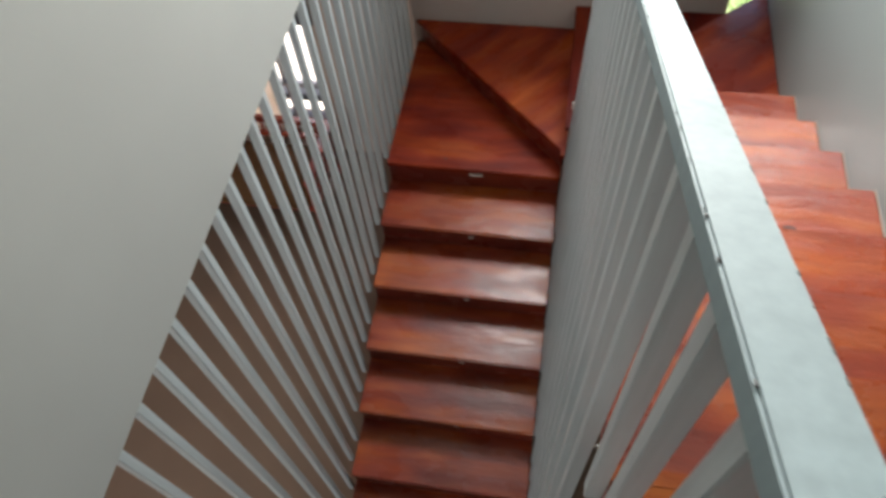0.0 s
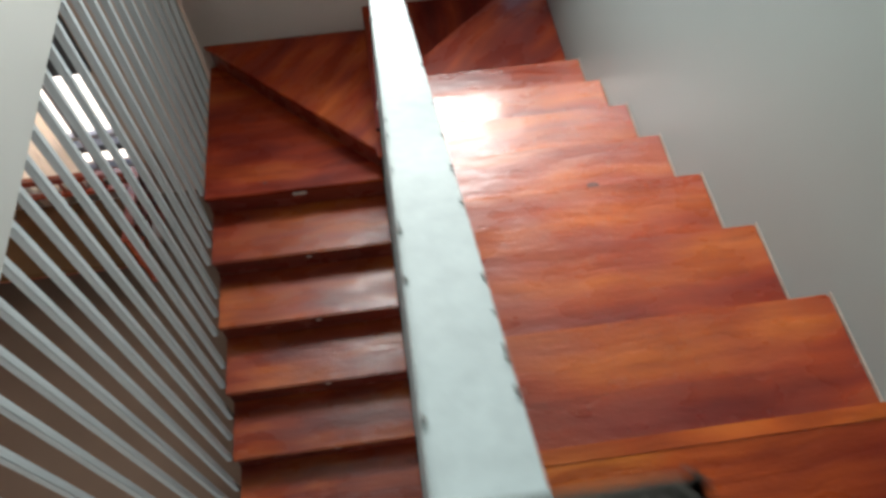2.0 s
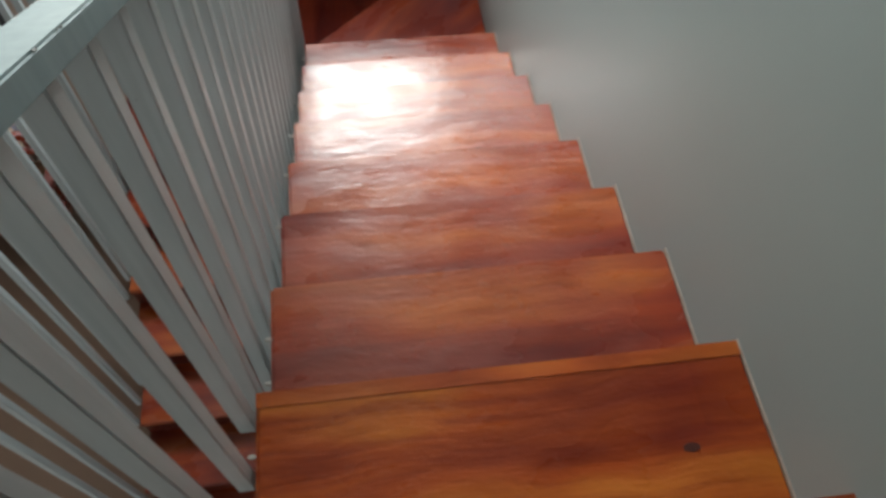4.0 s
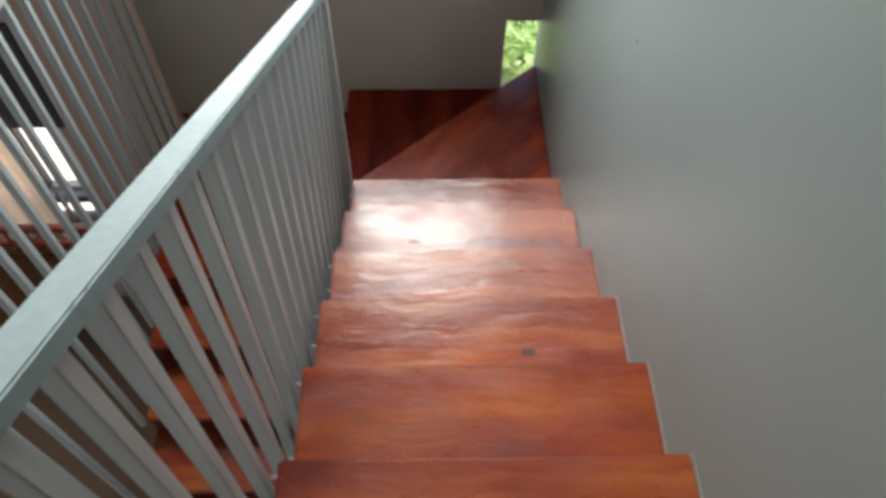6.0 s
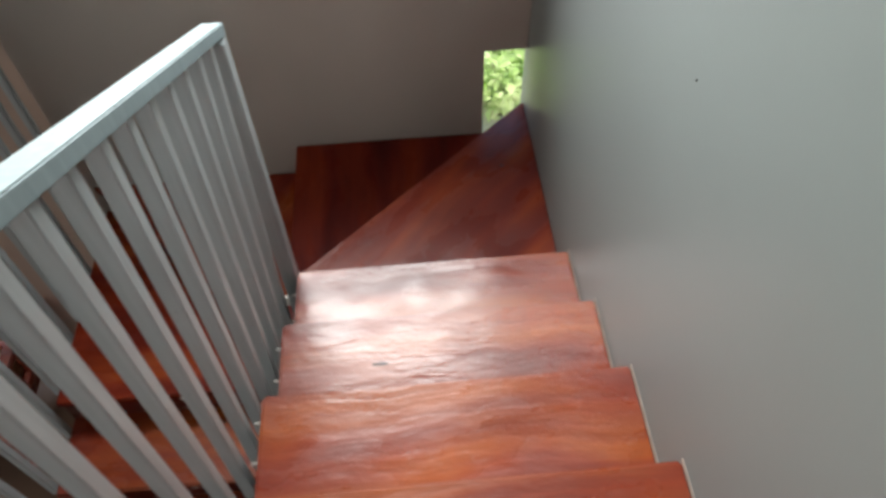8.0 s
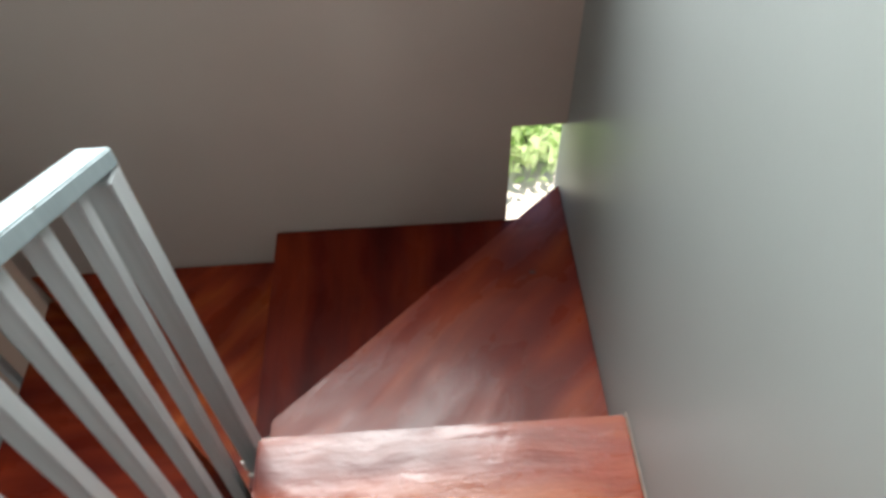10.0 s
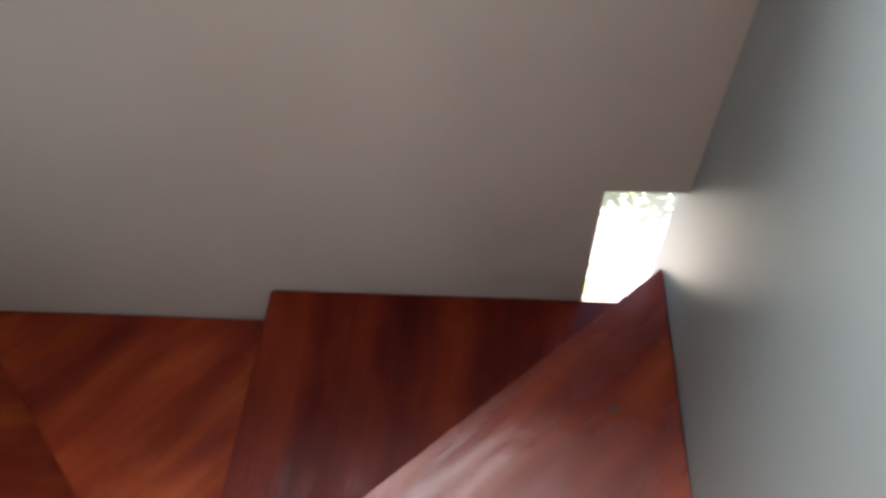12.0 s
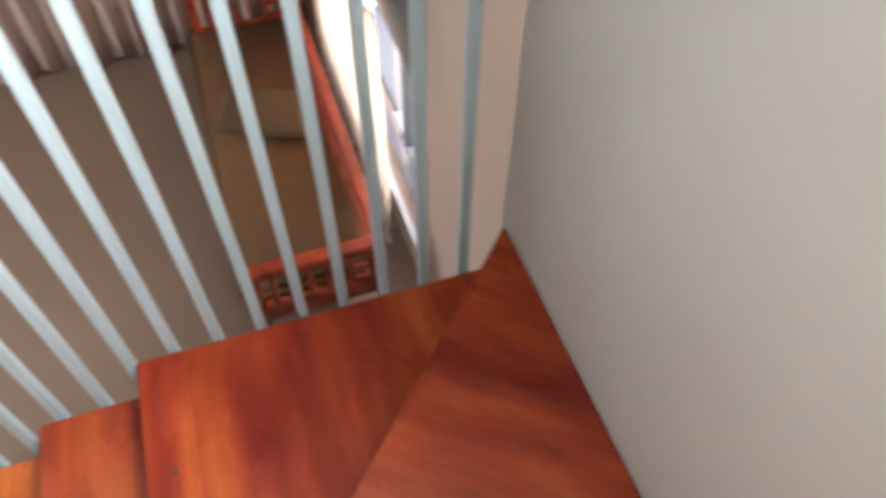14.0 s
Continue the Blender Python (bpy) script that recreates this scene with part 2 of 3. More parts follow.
def part(name, bm, mat, parent=None, label="", smooth=False):
    me = bpy.data.meshes.new(name)
    bmesh.ops.recalc_face_normals(bm, faces=bm.faces)
    bm.to_mesh(me)
    bm.free()
    me.materials.append(mat)
    if smooth:
        for p in me.polygons:
            p.use_smooth = True
    ob = new(name, me)
    if parent:
        ob.parent = parent
    if label:
        tagged(ob, label)
    return ob


def slab(name, x0, x1, y0, y1, z0, z1, mat, parent=None, label="", soft=0.0):
    bm = bmesh.new()
    box(bm, x0, x1, y0, y1, z0, z1)
    if soft:
        soften(bm, soft)
    return part(name, bm, mat, parent, label)


def share(name, ob, place, parent):
    """Another object on the same mesh."""
    o = new(name, ob.data)
    o.location = place
    o.parent = parent
    return o


def structure(ob, label, category):
    return tagged(ob, label, category, kind="structure")


def wall_with_holes(name, x0, x1, y0, y1, z0, z1, holes, mat):
    """A wall along x from y0 to y1 thick; holes are (x0, x1, z0, z1)."""
    bm = bmesh.new()
    xs = sorted({x0, x1, *[h[0] for h in holes], *[h[1] for h in holes]})
    zs = sorted({z0, z1, *[h[2] for h in holes], *[h[3] for h in holes]})
    xs, zs = [a for a in xs if x0 <= a <= x1], [a for a in zs if z0 <= a <= z1]
    solid = lambda i, j: 0 <= i < len(xs) - 1 and 0 <= j < len(zs) - 1 and not any(
        h[0] <= (xs[i] + xs[i + 1]) / 2 <= h[1] and h[2] <= (zs[j] + zs[j + 1]) / 2 <= h[3] for h in holes)
    made = {}

    def v(x, y, z):
        return made.setdefault((x, y, z), None) or made.update({(x, y, z): bm.verts.new((x, y, z))}) or made[(x, y, z)]
    for i in range(len(xs) - 1):
        for j in range(len(zs) - 1):
            if not solid(i, j):
                continue
            a, b, c, d = xs[i], xs[i + 1], zs[j], zs[j + 1]
            bm.faces.new((v(a, y0, c), v(b, y0, c), v(b, y0, d), v(a, y0, d)))
            bm.faces.new((v(a, y1, c), v(a, y1, d), v(b, y1, d), v(b, y1, c)))
            for ok, q in ((solid(i - 1, j), ((a, y0, c), (a, y0, d), (a, y1, d), (a, y1, c))),
                          (solid(i + 1, j), ((b, y0, c), (b, y1, c), (b, y1, d), (b, y0, d))),
                          (solid(i, j - 1), ((a, y0, c), (a, y1, c), (b, y1, c), (b, y0, c))),
                          (solid(i, j + 1), ((a, y0, d), (b, y0, d), (b, y1, d), (a, y1, d)))):
                if not ok:
                    bm.faces.new([v(*t) for t in q])
    return part(name, bm, mat)


# ---- the shell ----
T = 0.16
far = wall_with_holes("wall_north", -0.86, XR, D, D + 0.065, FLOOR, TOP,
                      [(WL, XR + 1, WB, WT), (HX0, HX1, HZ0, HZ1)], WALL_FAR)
structure(far, "warm grey painted wall at the turn of the stairs", "wall")
far_room = wall_with_holes("wall_room_north", ROOM_X - T, -0.86, D, D + T, FLOOR, ZB, [(-3.4, -1.62, -1.5, -0.44)], WALL_ROOM)
structure(far_room, "beige painted wall of the room below", "wall")
structure(slab("wall_east", XR, XR + T, YB, D + 0.065, FLOOR, TOP, WALL_DIM), "smooth pale grey painted wall beside the stairs", "wall")
structure(slab("wall_west", XW - T, XW, YB, D, ZB, TOP, WALL_LIT), "pale grey-green painted wall over the bar screen", "wall")
structure(slab("wall_room_west", ROOM_X - T, ROOM_X, YB, D, FLOOR, ZB, WALL_ROOM), "beige painted wall of the room below", "wall")
# the hole is added to let the fill light in
structure(wall_with_holes("wall_south", ROOM_X - T, XR + T, YB - T, YB, FLOOR, TOP, [(-2.9, -1.7, -0.95, 0.35)], WALL_DIM),
          "pale grey painted back wall", "wall")
structure(slab("ceiling", XW, XR, YB, D, TOP, TOP + 0.15, CEIL), "grey-beige painted ceiling over the stairs", "ceiling")
structure(slab("ceiling_room", ROOM_X, XW - T, YB, D, ZB, ZB + 0.14, CEIL), "grey-beige painted ceiling of the room below", "ceiling")
structure(slab("floor_room", ROOM_X, XR, YB, D, FLOOR - 0.15, FLOOR, FLOOR_TILE), "brown tiled floor of the room below", "floor")
structure(slab("floor_landing", RL - 0.02, XR, YB, -8 * G - 0.02, LAND - 0.16, LAND, TREAD), "varnished red-brown wooden landing", "floor")

# ---- the stairs ----
stairs = new("staircase")
tagged(stairs, "red-brown varnished wooden staircase with winders, between painted walls", "staircase")
TH, NOSE = 0.032, 0.022


def tread_mesh(name, outline, top, mat, parent):
    bm = bmesh.new()
    prism(bm, outline, top - TH, top)
    soften(bm, 0.005)
    return part(name, bm, mat, parent)


for k in range(1, 9):
    y = -(k - 1) * G
    bm = bmesh.new()
    box(bm, XM, XR - 0.002, -G - NOSE - 0.02, 0, -TH, 0)
    soften(bm, 0.008, 3)
    o = part("tread", bm, TREAD_TOP if k == 8 else TREAD, stairs)
    o.location = (0, y, k * R)
    if k == 8:
        # the rounded edge's highlight and its joint, built as a paler strip
        nose = slab("nosing", XM + 0.001, XR - 0.004, -0.034, -0.0015, -0.012, 0.0014, NOSE_GLINT_WOOD, stairs, "paler strip for the front edge's joint and highlight", soft=0.0012)
        nose.location = (0, y, k * R)
for k in range(0, 9):
    y = -k * G - NOSE
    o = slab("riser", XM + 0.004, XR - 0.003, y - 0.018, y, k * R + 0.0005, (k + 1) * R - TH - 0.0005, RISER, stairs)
for j in range(1, 7):
    y = YL - j * G
    bm = bmesh.new()
    box(bm, XL, X2, 0, G + NOSE + 0.02, -TH, 0)
    soften(bm, 0.008, 3)
    o = part("tread", bm, TREAD_LOW, stairs)
    o.location = (0, y, -(3 + j) * R)
for j in range(0, 7):
    y = YL - j * G + NOSE
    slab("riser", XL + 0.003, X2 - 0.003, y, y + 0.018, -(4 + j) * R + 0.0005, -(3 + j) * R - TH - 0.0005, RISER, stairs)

# a pale line of filler where each tread meets the wall
for k in range(1, 9):
    y = -(k - 1) * G
    slab("edge_filler", XR - 0.0045, XR - 0.0005, y - G - 0.02, y + 0.001, k * R - 0.01, k * R + 0.0015, FILLER, stairs, "pale filler line along the wall")

# knots in the boards
for x, y, z, a, w in ((0.99, -1.20, 4 * R, 0.046, 0.026), (1.14, -2.53, 8 * R, 0.034, 0.018), (1.15, 0.62, 0, 0.022, 0.016),
                      (0.83, 0.62, -R, 0.028, 0.011), (1.05, 0.87, -R, 0.032, 0.016), (0.62, -0.50, 2 * R, 0.05, 0.012),
                      (-0.48, 0.0, -3 * R, 0.022, 0.014)):
    bm = bmesh.new()
    prism(bm, [(x + a / 2 * math.cos(i * 0.524) * (1 + 0.12 * math.sin(3 * i)), y + w / 2 * math.sin(i * 0.524)) for i in range(12)], z - 0.001, z + 0.0006)
    part("knot", bm, KNOT, stairs, "dark wood knot")

# the four winders, each lower than the one before
XN = 0.212
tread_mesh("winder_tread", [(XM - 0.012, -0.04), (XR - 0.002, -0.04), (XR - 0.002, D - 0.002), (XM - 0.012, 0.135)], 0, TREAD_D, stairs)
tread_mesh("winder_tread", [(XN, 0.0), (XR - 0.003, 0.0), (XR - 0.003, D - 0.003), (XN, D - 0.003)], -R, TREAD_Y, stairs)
tread_mesh("winder_tread", [(XN + 0.05, -0.05), (XN + 0.05, D - 0.004), (XL + 0.001, D - 0.004), (0.2, 0.0), (0.2, -0.05)], -2 * R, TREAD_D2, stairs)
tread_mesh("winder_tread", [(X2, YL), (X2, 0.3), (-0.5, D - 0.005), (XL, D - 0.005), (XL, YL)], -3 * R, TREAD_W, stairs)


def slant_riser(a, b, z0, z1, back):
    (ax, ay), (bx, by) = a, b
    d = Vector((bx - ax, by - ay)).normalized()
    nrm = Vector((-d.y, d.x)) * back
    bm = bmesh.new()
    prism(bm, [(ax + nrm.x * 0.02, ay + nrm.y * 0.02), (bx + nrm.x * 0.02, by + nrm.y * 0.02),
               (bx + nrm.x * 0.038, by + nrm.y * 0.038), (ax + nrm.x * 0.038, ay + nrm.y * 0.038)], z0 + 0.0005, z1 - TH - 0.0005)
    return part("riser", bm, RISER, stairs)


slant_riser((XM, 0.14), (XR - 0.02, D - 0.02), -R, 0, -1)
slant_riser((XN, 0.0), (XN, D - 0.006), -2 * R, -R, -1)
slant_riser((0.2, 0.0), (XL + 0.02, D - 0.02), -3 * R, -2 * R, -1)

# ---- balustrade between the flights ----
rail_thing = new("balustrade")
tagged(rail_thing, "white painted steel balustrade with a flat handrail between the flights", "railing")


def rail_z(y):
    return RZ + RS * (RY - y)


bm = bmesh.new()
y1, y0, th = RY, POST_Y, 0.038
v = [bm.verts.new(c) for c in ((RL, y0, rail_z(y0) - th), (RR, y0, rail_z(y0) - th), (RR, y1, rail_z(y1) - th), (RL, y1, rail_z(y1) - th),
                               (RL, y0, rail_z(y0)), (RR, y0, rail_z(y0)), (RR, y1, rail_z(y1)), (RL, y1, rail_z(y1)))]
for f in ((3, 2, 1, 0), (4, 5, 6, 7), (0, 1, 5, 4), (1, 2, 6, 5), (2, 3, 7, 6), (3, 0, 4, 7)):
    bm.faces.new([v[i] for i in f])
soften(bm, 0.003)
part("handrail", bm, STEEL_TOP, rail_thing, "flat handrail, paint worn at its edges")


def lower_top(y):
    """Height of the lower flight's tread at y."""
    if y > YL:
        return -3 * R
    j = min(7, int((YL - y) / G) + 1)
    return -(3 + j) * R


def leaning_bar(name, x_foot, x_head, wide, y, deep, z0, z1, mat, parent):
    """A square bar that leans a little; x of its outer face at foot and head."""
    bm = bmesh.new()
    for c, x in zip(box(bm, 0, wide, y - deep / 2, y + deep / 2, z0, z1), (x_foot,) * 4 + (x_head,) * 4):
        c.co.x += x
    soften(bm, 0.002)
    return part(name, bm, mat, parent)


def upper_top(y):
    """Height of the upper flight's tread at y."""
    return (int(-y / G) + 1) * R


SPACING, BAR_0 = 0.1068, -0.098
n_bars = 24
for i in range(n_bars):
    y = BAR_0 - i * SPACING if i < 19 else BAR_0 - 18 * SPACING - (i - 18) * 0.1145
    if y > -2.3:
        leaning_bar("baluster", X2 + 0.0005, 0.277, 0.034, y, 0.030, lower_top(y) - 0.03, rail_z(y) - 0.03, STEEL, rail_thing)
    else:
        slab("baluster", 0.277, 0.311, y - 0.015, y + 0.015, upper_top(y) - 0.07, rail_z(y) - 0.03, STEEL, rail_thing, soft=0.002)
slab("newel_post", RL + 0.002, RR - 0.001, RY - 0.052, RY - 0.001, -2 * R, rail_z(RY) - 0.03, STEEL, rail_thing, soft=0.003)
slab("bracket", 0.235, RL + 0.003, RY - 0.014, RY - 0.0005, -0.045, 0.012, WHITE, rail_thing, "small white bracket at the foot of the newel", soft=0.004)
slab("end_block", RL, RR - 0.002, POST_Y - 0.024, POST_Y + 0.005, rail_z(POST_Y) - 0.04, POST_Z - 0.0105, STEEL, rail_thing, soft=0.002)
slab("baluster", 0.277, 0.311, POST_Y - 0.023, POST_Y - 0.003, LAND - 0.2, rail_z(POST_Y) - 0.0405, STEEL, rail_thing, soft=0.002)
slab("landing_rail", RL + 0.001, RR + 0.008, POST_Y - 2.4, POST_Y + 0.009, POST_Z - 0.010, POST_Z, STEEL_WORN, rail_thing,
     "grey flat rail with black scuffed edges", soft=0.001)
for i in range(18):
    y = POST_Y - 0.3 - i * 0.115
    slab("baluster", RL + 0.012, RR - 0.012, y - 0.0125, y + 0.0125, LAND, POST_Z - 0.0105, STEEL, rail_thing, soft=0.002)

for k in range(1, 9):
    for f in (0.09, 0.22):
        y = -(k - 1) * G - f
        i = round((BAR_0 - y) / SPACING)
        yb = BAR_0 - i * SPACING
        zb = k * R - 0.016
        bm = bmesh.new()
        box(bm, 0.304, XM + 0.0015, yb - 0.0045, yb + 0.0045, zb + 0.004, zb + 0.012)
        soften(bm, 0.003)
        part("fixing", bm, PUTTY, rail_thing, "small white fixing between bar and tread")

# worn paint along the edges of the handrail, the cap and the newel
def chips(name, a, b, count, size, out, seed, parent):
    rnd = random.Random(seed)
    a, b = Vector(a), Vector(b)
    d = (b - a).normalized()
    bm = bmesh.new()
    for _ in range(count):
        c = a.lerp(b, rnd.random() ** 0.8)
        ln, w = size * rnd.uniform(0.3, 1.6), size * rnd.uniform(0.08, 0.3)
        side = Vector(out).normalized()
        up = d.cross(side).normalized()
        pts = [c + d * (ln * u) + side * 0.0003 + up * (w * v) - side * (w * abs(v) * 0.4)
               for u, v in ((-0.5, 0.1), (-0.2, 0.9 * rnd.random()), (0.3, rnd.uniform(0.4, 1)), (0.5, 0), (0.2, -rnd.uniform(0.4, 1)), (-0.3, -rnd.random()))]
        lo = [bm.verts.new(q - side * 0.002) for q in pts]
        hi = [bm.verts.new(q) for q in pts]
        bm.faces.new(hi)
        for i in range(6):
            bm.faces.new((lo[i], lo[(i + 1) % 6], hi[(i + 1) % 6], hi[i]))
    return tagged(part(name, bm, SCUFF, parent, "dark worn spots in the paint"), kind="stuff")


SCUFF = plain("bare_metal_scuff", (0.05, 0.05, 0.048), 0.6, 0, 0.4, 60)
rn, rf = rail_z(POST_Y), rail_z(RY)
chips("worn_edge", (RR - 0.001, RY, rf - 0.001), (RR - 0.001, POST_Y, rn - 0.001), 34, 0.006, (1, 0, 1), 3, rail_thing)
chips("worn_edge", (RL + 0.001, RY, rf - 0.001), (RL + 0.001, POST_Y, rn - 0.001), 22, 0.006, (-1, 0, 1), 4, rail_thing)
CE = POST_Y + 0.009
for n_, size_, seed_ in ((90, 0.006, 5), (40, 0.008, 15)):
    chips("worn_edge", (RR + 0.006, CE - 0.26, POST_Z - 0.001), (RR + 0.006, CE - 0.002, POST_Z - 0.001), n_, size_, (0.6, 0, 1), seed_, rail_thing)
    chips("worn_edge", (RL + 0.003, CE - 0.26, POST_Z - 0.001), (RL + 0.003, CE - 0.002, POST_Z - 0.001), n_, size_, (-0.6, 0, 1), seed_ + 1, rail_thing)
    chips("worn_edge", (RL + 0.003, CE - 0.001, POST_Z - 0.001), (RR + 0.007, CE - 0.001, POST_Z - 0.001), n_ // 2, size_ * 0.8, (0, 0.6, 1), seed_ + 2, rail_thing)


def bare_rim(a, b, inward, seed):
    """Paint rubbed off along an edge of the cap: a dark strip with a ragged inner side."""
    rnd = random.Random(seed)
    a, b, inward = Vector(a), Vector(b), Vector(inward)
    n = int((b - a).length / 0.0012)
    bm = bmesh.new()
    prev = None
    width = 0.003
    for i in range(n + 1):
        width = max(0.0012, min(0.008, width + rnd.uniform(-0.0022, 0.0022)))
        spike = width * (2.0 if rnd.random() < 0.12 else 1.0)
        c = a.lerp(b, i / n)
        q = [bm.verts.new(c - Vector((0, 0, 0.001))), bm.verts.new(c), bm.verts.new(c + inward * spike), bm.verts.new(c + inward * spike - Vector((0, 0, 0.001)))]
        if prev:
            for k in range(3):
                bm.faces.new((prev[k], q[k], q[k + 1], prev[k + 1]))
        prev = q
    return part("bare_rim", bm, SCUFF, rail_thing, "blackened bare metal along the edge of the cap")


CT = POST_Z + 0.0004
bare_rim((RL + 0.001, CE - 0.0008, CT), (RR + 0.008, CE - 0.0008, CT), (0, -1, 0), 31)
bare_rim((RR + 0.0075, CE - 0.30, CT), (RR + 0.0075, CE, CT), (-1, 0, 0), 32)
bare_rim((RL + 0.0015, CE - 0.30, CT), (RL + 0.0015, CE, CT), (1, 0, 0), 33)
chips("worn_edge", (RR - 0.002, RY - 0.002, -0.1), (RR - 0.002, RY - 0.002, rf - 0.06), 22, 0.012, (1, 1, 0), 8, rail_thing)

# ---- full-height bar screen on the outer side of the lower flight ----
screen = new("bar_screen")
tagged(screen, "floor-to-ceiling screen of thin white painted steel bars", "railing")
for i in range(31):
    y = 0.911 - i * 0.1262
    z0 = max(lower_top(y) - 0.07, FLOOR)
    slab("bar", XL - 0.047, XL - 0.017, y - 0.0145, y + 0.0145, z0, ZB + 0.02, STEEL, screen, soft=0.002)


# ---- fixtures on the stairs ----
def small_plate(place, wide, high, deep, label):
    bm = bmesh.new()
    box(bm, -wide / 2, wide / 2, -deep, 0, -high / 2, high / 2)
    soften(bm, 0.004)
    o = part("riser_plate", bm, WHITE)
    o.location = place
    return tagged(o, label, "cover plate", "plates on the risers")


for j in range(0, 5):
    big = j == 0
    small_plate((-0.29 + 0.012 * j, YL - j * G + NOSE, -(3 + j) * R - TH - (0.035 if big else 0.045)), 0.085 if big else 0.035,
                0.03 if big else 0.02, 0.008, "small white cover plate fixed to a wooden riser")

nail = slab("nail", -0.003, 0.0, -0.0025, 0.0025, -0.0025, 0.0025, SCUFF, soft=0.001)
nail.location = (XR, -0.52, 1.38)
tagged(nail, "small dark nail head in the pale wall", "nail")

def fold_cloth(name, x0, x1, y, z0, z1, mat, waves, depth, axis, hem=0.02, label="", seed=1):
    """A hanging curtain with soft folds; axis x or y is the way it runs."""
    rnd = random.Random(seed)
    bm = bmesh.new()
    cols, rows = waves * 10, 10
    phases = [rnd.uniform(-0.6, 0.6) for _ in range(waves + 2)]
    grid = []
    for i in range(cols + 1):
        u = i / cols
        w = u * waves
        ph = phases[int(w)] * (1 - w % 1) + phases[int(w) + 1] * (w % 1)
        line = []
        for k in range(rows + 1):
            f = k / rows
            amp = depth * (0.35 + 0.65 * (1 - f))
            off = amp * math.sin(2 * math.pi * w + ph) + 0.3 * amp * math.sin(5.1 * math.pi * w + ph)
            run = x0 + (x1 - x0) * u
            z = z0 + (z1 - z0) * f + (hem * math.sin(2 * math.pi * w * 0.7 + ph * 2) if k == 0 else 0)
            line.append(bm.verts.new((run, y + off, z) if axis == "x" else (y + off, run, z)))
        grid.append(line)
    for i in range(cols):
        for k in range(rows):
            bm.faces.new((grid[i][k], grid[i + 1][k], grid[i + 1][k + 1], grid[i][k + 1]))
    bmesh.ops.solidify(bm, geom=bm.faces[:], thickness=0.003)
    o = part(name, bm, mat, smooth=True)
    return tagged(o, label, "curtain")


fold_cloth("curtain", -3.55, -1.93, D - 0.08, -1.74, -0.42, CLOTH, 11, 0.028, "x", label="cream cloth curtain hanging at a bright window", seed=2)
fold_cloth("curtain", -1.2, 0.95, ROOM_X + 0.07, -1.77, 0.6, CLOTH_PINK, 15, 0.03, "y", 0.025,
           label="pinkish beige curtain with soft folds on the wall", seed=5)
fold_cloth("curtain", -4.6, -1.35, ROOM_X + 0.07, -1.77, 0.6, CLOTH_PINK, 20, 0.03, "y", 0.025,
           label="pinkish beige curtain with soft folds on the wall", seed=6)

win = new("window_1")
structure(win, "grey framed window with an open shutter and daylight behind", "window")
for a, b, c, d in ((-3.4, -3.36, -1.5, -0.44), (-1.66, -1.62, -1.5, -0.44), (-2.82, -2.78, -1.46, -0.48), (-2.22, -2.18, -1.46, -0.48)):
    slab("window_frame", a, b, D + 0.05, D + 0.1, c, d, GRILLE, win, soft=0.003)
slab("window_frame", -3.36, -1.66, D + 0.05, D + 0.1, -1.5, -1.46, GRILLE, win, soft=0.003)
slab("window_frame", -3.36, -1.66, D + 0.05, D + 0.1, -0.48, -0.44, GRILLE, win, soft=0.003)
slab("window_sill", -3.42, -1.6, D - 0.03, D + 0.05, -1.535, -1.502, WHITE, win, soft=0.004)
slab("window_bar", -1.695, -1.685, D + 0.06, D + 0.09, -1.46, -0.48, GRILLE, win)
slab("mullion", -1.945, -1.925, D + 0.004, D + 0.07, -1.07, -0.482, DARK, win, "dark mullion", soft=0.003)
slab("transom_bar", -2.18, -1.66, D + 0.02, D + 0.07, -1.12, -1.072, GRILLE, win, "grey transom bar", soft=0.003)
slab("mullion", -1.945, -1.925, D + 0.03, D + 0.07, -1.458, -1.122, GRILLE, win, soft=0.003)
slab("transom_panel", -3.40, -1.57, D - 0.03, D - 0.003, -0.46, 0.30, DARK, win, "dark panel over the window", soft=0.004)
slab("window_ledge", -3.355, -1.665, D + 0.102, D + 0.27, -1.35, -1.28, SHADED_LEDGE, win, "cement ledge outside, its shade put into the dark colour", soft=0.006)

win2 = new("window_2")
structure(win2, "large window with a white frame over the turn of the stairs", "window")
for a, b, c, d in ((HX0, HX0 + 0.05, HZ0, HZ1), (HX1 - 0.05, HX1, HZ0, HZ1), (HX0 + 0.05, HX1 - 0.05, HZ0, HZ0 + 0.05), (HX0 + 0.05, HX1 - 0.05, HZ1 - 0.05, HZ1)):
    slab("window_frame", a, b, D + 0.04, D + 0.09, c, d, WHITE, win2, soft=0.003)

# a wooden settee with spindled sides
settee = new("settee")
settee.location = (-3.72, 0.20, FLOOR)
tagged(settee, "red-brown wooden settee with spindled sides and a brown seat", "sofa")
SL, SD, SH = 2.19, 0.62, 0.60


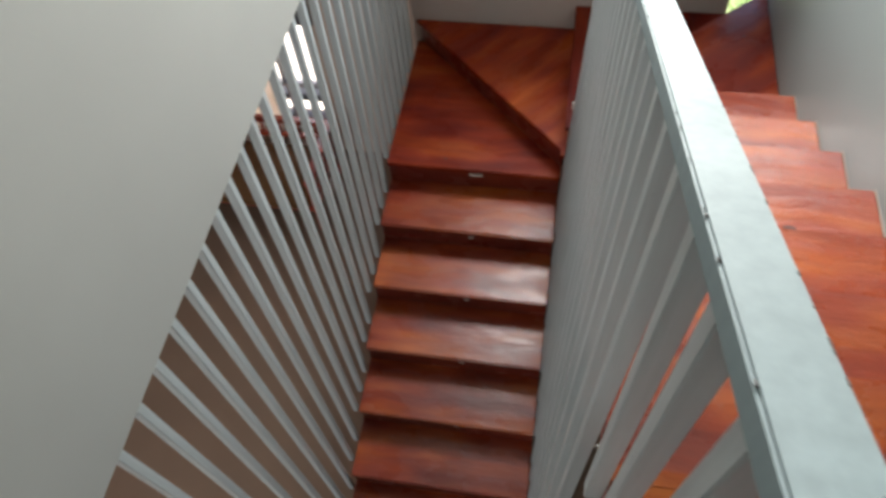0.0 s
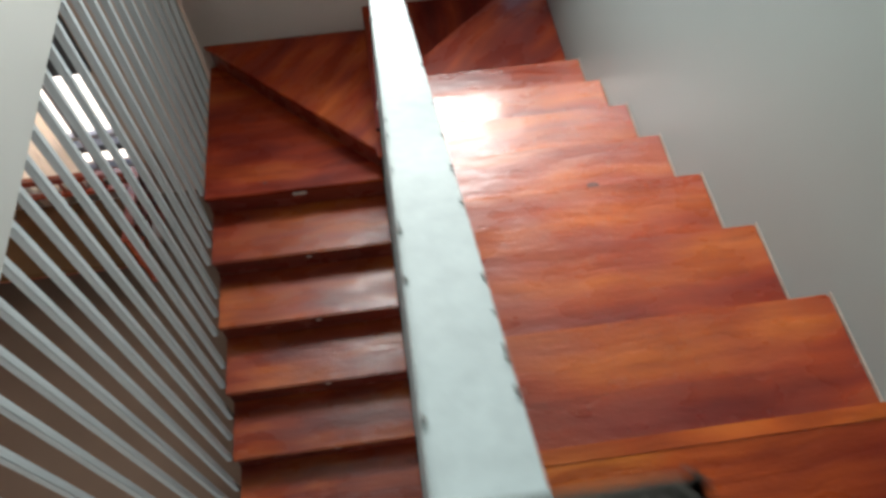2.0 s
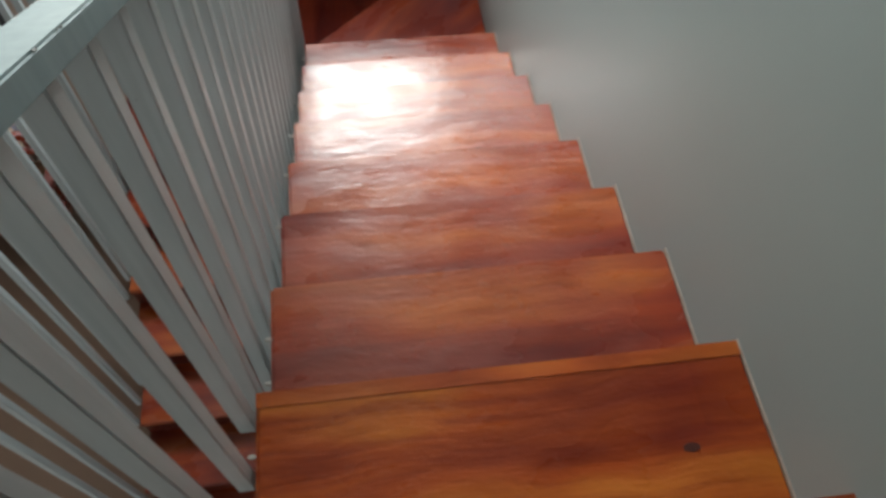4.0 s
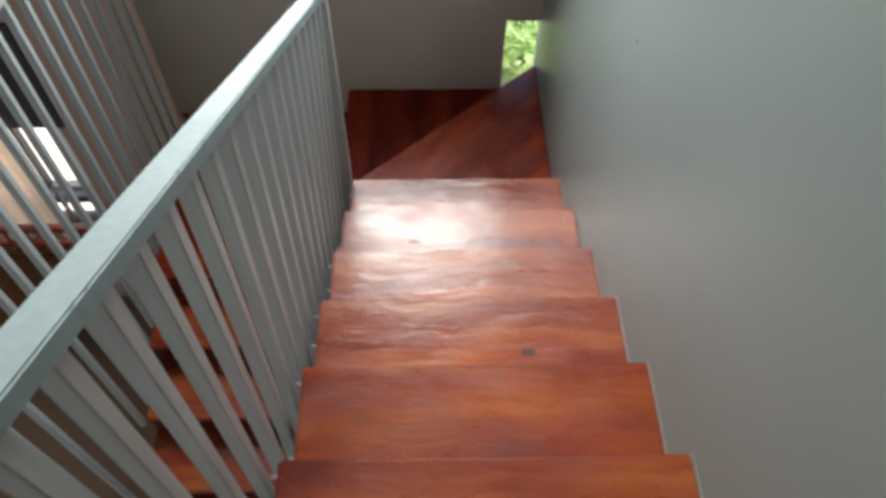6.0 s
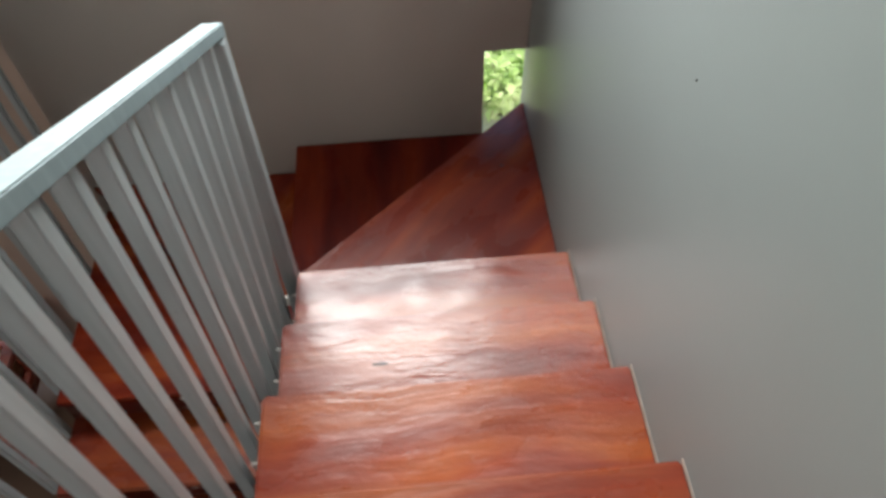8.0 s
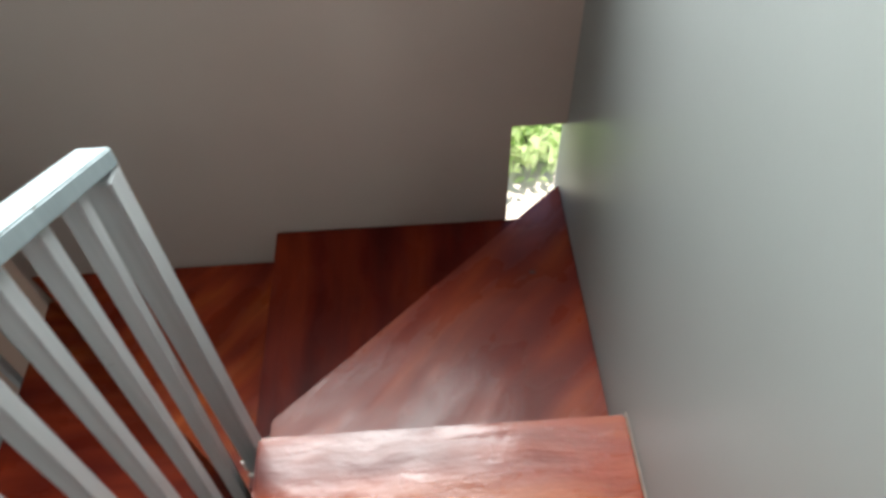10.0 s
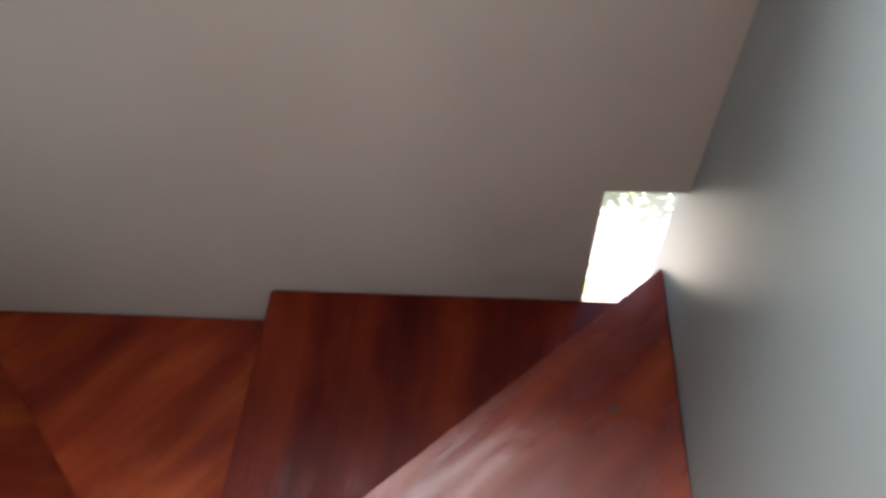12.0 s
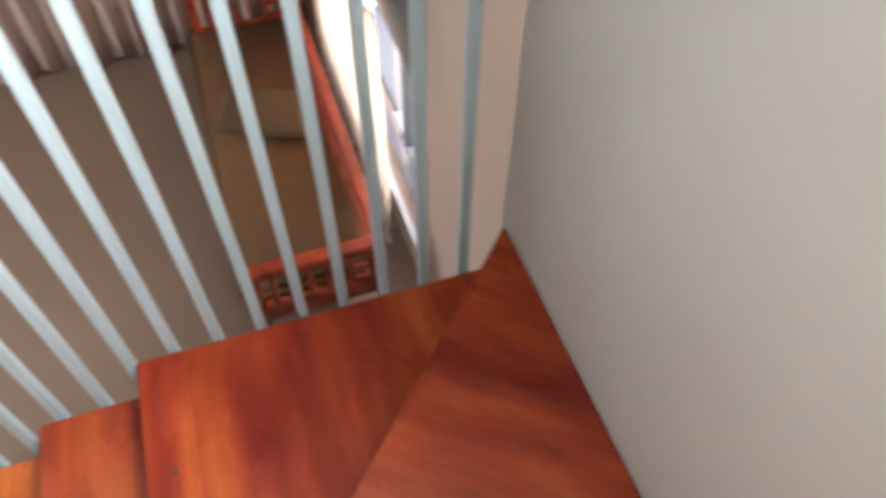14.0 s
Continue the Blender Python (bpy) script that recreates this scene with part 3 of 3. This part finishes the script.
def turned(x, y, z0, z1, r, name="spindle"):
    """A turned spindle: a lathe of rings with a bulge and two beads."""
    bm = bmesh.new()
    prof = [(0, 0.9), (0.08, 0.9), (0.1, 0.55), (0.16, 1.0), (0.22, 0.55), (0.5, 0.95), (0.78, 0.55), (0.84, 1.0), (0.9, 0.55), (0.92, 0.9), (1, 0.9)]
    rings = []
    for f, k in prof:
        rings.append([bm.verts.new((x + r * k * math.cos(a * math.pi / 4), y + r * k * math.sin(a * math.pi / 4), z0 + (z1 - z0) * f)) for a in range(8)])
    for a, b in zip(rings, rings[1:]):
        for i in range(8):
            bm.faces.new((a[i], a[(i + 1) % 8], b[(i + 1) % 8], b[i]))
    bm.faces.new(rings[0][::-1])
    bm.faces.new(rings[-1])
    return part(name, bm, FRAME_WOOD, settee, smooth=True)


for x in (0.0, SL - 0.055):
    for y in (0.0, SD - 0.055):
        slab("leg", x, x + 0.055, y, y + 0.055, 0, SH - 0.04, FRAME_WOOD, settee, soft=0.005)
    slab("arm_rail", x - 0.01, x + 0.065, -0.01, SD + 0.01, SH - 0.04, SH, FRAME_WOOD, settee, soft=0.008)
    slab("lower_rail", x + 0.012, x + 0.043, 0.055, SD - 0.055, 0.30, 0.345, FRAME_WOOD, settee, soft=0.004)
    for i in range(4):
        turned(x + 0.028, 0.11 + i * 0.082, 0.345, SH - 0.04, 0.015)
    # a pierced panel next to the back post
    bm = bmesh.new()
    box(bm, x + 0.018, x + 0.038, SD - 0.175, SD - 0.150, 0.345, SH - 0.04)
    box(bm, x + 0.018, x + 0.038, SD - 0.085, SD - 0.055, 0.345, SH - 0.04)
    for z in (0.345, 0.43, 0.53):
        box(bm, x + 0.019, x + 0.037, SD - 0.152, SD - 0.083, z, z + 0.028)
    part("side_panel", bm, FRAME_WOOD, settee)
slab("back_rail", 0.065, SL - 0.065, SD - 0.05, SD + 0.008, SH - 0.045, SH + 0.002, FRAME_WOOD, settee, soft=0.008)
slab("back_rail", 0.055, SL - 0.055, SD - 0.045, SD - 0.01, 0.40, 0.44, FRAME_WOOD, settee, soft=0.004)
for i in range(14):
    turned(0.14 + i * 0.147, SD - 0.028, 0.44, SH - 0.045, 0.014, "back_spindle")
slab("seat_frame", 0.02, SL - 0.02, 0.01, SD - 0.03, 0.22, 0.295, FRAME_WOOD, settee, soft=0.006)
bm = bmesh.new()
box(bm, 0.07, SL - 0.07, -0.05, SD - 0.06, 0.297, 0.37)
soften(bm, 0.03, 4)
part("seat_cushion", bm, CUSHION, settee, "flat brown seat cushion", smooth=True)


def pillow_mesh(bm, wide, deep, thick, n=14):
    grid = {}
    for s in (1, -1):
        for i in range(n + 1):
            for k in range(n + 1):
                u, w = i / n * 2 - 1, k / n * 2 - 1
                edge = max(0.0, (1 - u * u) * (1 - w * w)) ** 0.45
                rim = i in (0, n) or k in (0, n)
                key = (i, k) if rim else (i, k, s)
                if key not in grid:
                    grid[key] = bm.verts.new((u * wide / 2 * (1 - 0.06 * (1 - w * w)), w * deep / 2 * (1 - 0.06 * (1 - u * u)), s * thick / 2 * edge))
    at = lambda i, k, s: grid.get((i, k)) or grid[(i, k, s)]
    for s in (1, -1):
        for i in range(n):
            for k in range(n):
                q = [at(i, k, s), at(i + 1, k, s), at(i + 1, k + 1, s), at(i, k + 1, s)]
                bm.faces.new(q if s > 0 else q[::-1])


bm = bmesh.new()
pillow_mesh(bm, 0.50, 0.36, 0.15)
pil = part("pillow", bm, PILLOW, smooth=True)
pil.matrix_world = pose(-2.70, 0.48, FLOOR + 0.445, 0, 4, 72)
tagged(pil, "tan cloth pillow lying on the brown settee", "pillow")

# ---- outside, past the slit window ----
structure(slab("ground", -60, 60, -60, 60, FLOOR - 0.42, FLOOR - 0.2, EARTH), "pale dry ground around the house", "ground")


def shrub(name, place, wide, high, leaves, seed, label):
    """Stems with many small pointed leaves in uneven clumps."""
    rnd = random.Random(seed)
    root = new(name)
    root.location = place
    tagged(root, label, "shrub", "shrubs by the house")
    bm = bmesh.new()
    tips = []
    for i in range(16):
        a, lean = rnd.uniform(0, 6.28), rnd.uniform(0.15, 1) * wide / 2
        tip = Vector((math.cos(a) * lean, math.sin(a) * lean, high * rnd.uniform(0.55, 1)))
        tips.append(tip)
        prev = None
        for f in (0, 0.35, 0.7, 1):
            c = Vector((tip.x * f ** 1.5, tip.y * f ** 1.5, tip.z * f))
            r = 0.012 * (1 - 0.8 * f)
            ring = [bm.verts.new(c + Vector((r * math.cos(k * 2.094), r * math.sin(k * 2.094), 0))) for k in range(3)]
            if prev:
                for k in range(3):
                    bm.faces.new((prev[k], prev[(k + 1) % 3], ring[(k + 1) % 3], ring[k]))
            prev = ring
    part("stems", bm, BARK, root)
    bm = bmesh.new()
    for _ in range(leaves):
        tip = rnd.choice(tips)
        f = rnd.uniform(0.35, 1.05)
        c = Vector((tip.x * f ** 1.5, tip.y * f ** 1.5, tip.z * f)) + Vector([rnd.gauss(0, wide * 0.09) for _ in range(3)])
        c.z = max(0.03, c.z)
        ln = rnd.uniform(0.06, 0.13)
        rot = Euler((rnd.uniform(-0.9, 0.9), rnd.uniform(-0.9, 0.9), rnd.uniform(0, 6.28))).to_matrix()
        pts = [(0, 0, 0), (ln * 0.45, ln * 0.26, 0.01), (ln, 0, -0.012), (ln * 0.45, -ln * 0.26, 0.01)]
        bm.faces.new([bm.verts.new(c + rot @ Vector(q)) for q in pts])
    part("leaves", bm, LEAF, root, "bright green leaves")


rs = random.Random(8)
for i in range(24):
    shrub("shrub", (0.3 + (i % 6) * 0.6 + rs.uniform(-0.15, 0.15), 3.12 + (i // 6) * 0.7 + rs.uniform(-0.12, 0.12), FLOOR - 0.2),
          rs.uniform(0.75, 1.0), rs.uniform(0.6, 1.0) + 0.3 * (i // 6), 1500, 20 + i, "leafy green shrub in the sun beside the house")
shrub("shrub", (1.25, 2.15, FLOOR - 0.2), 0.3, 0.22, 120, 77, "low green weed on pale ground")
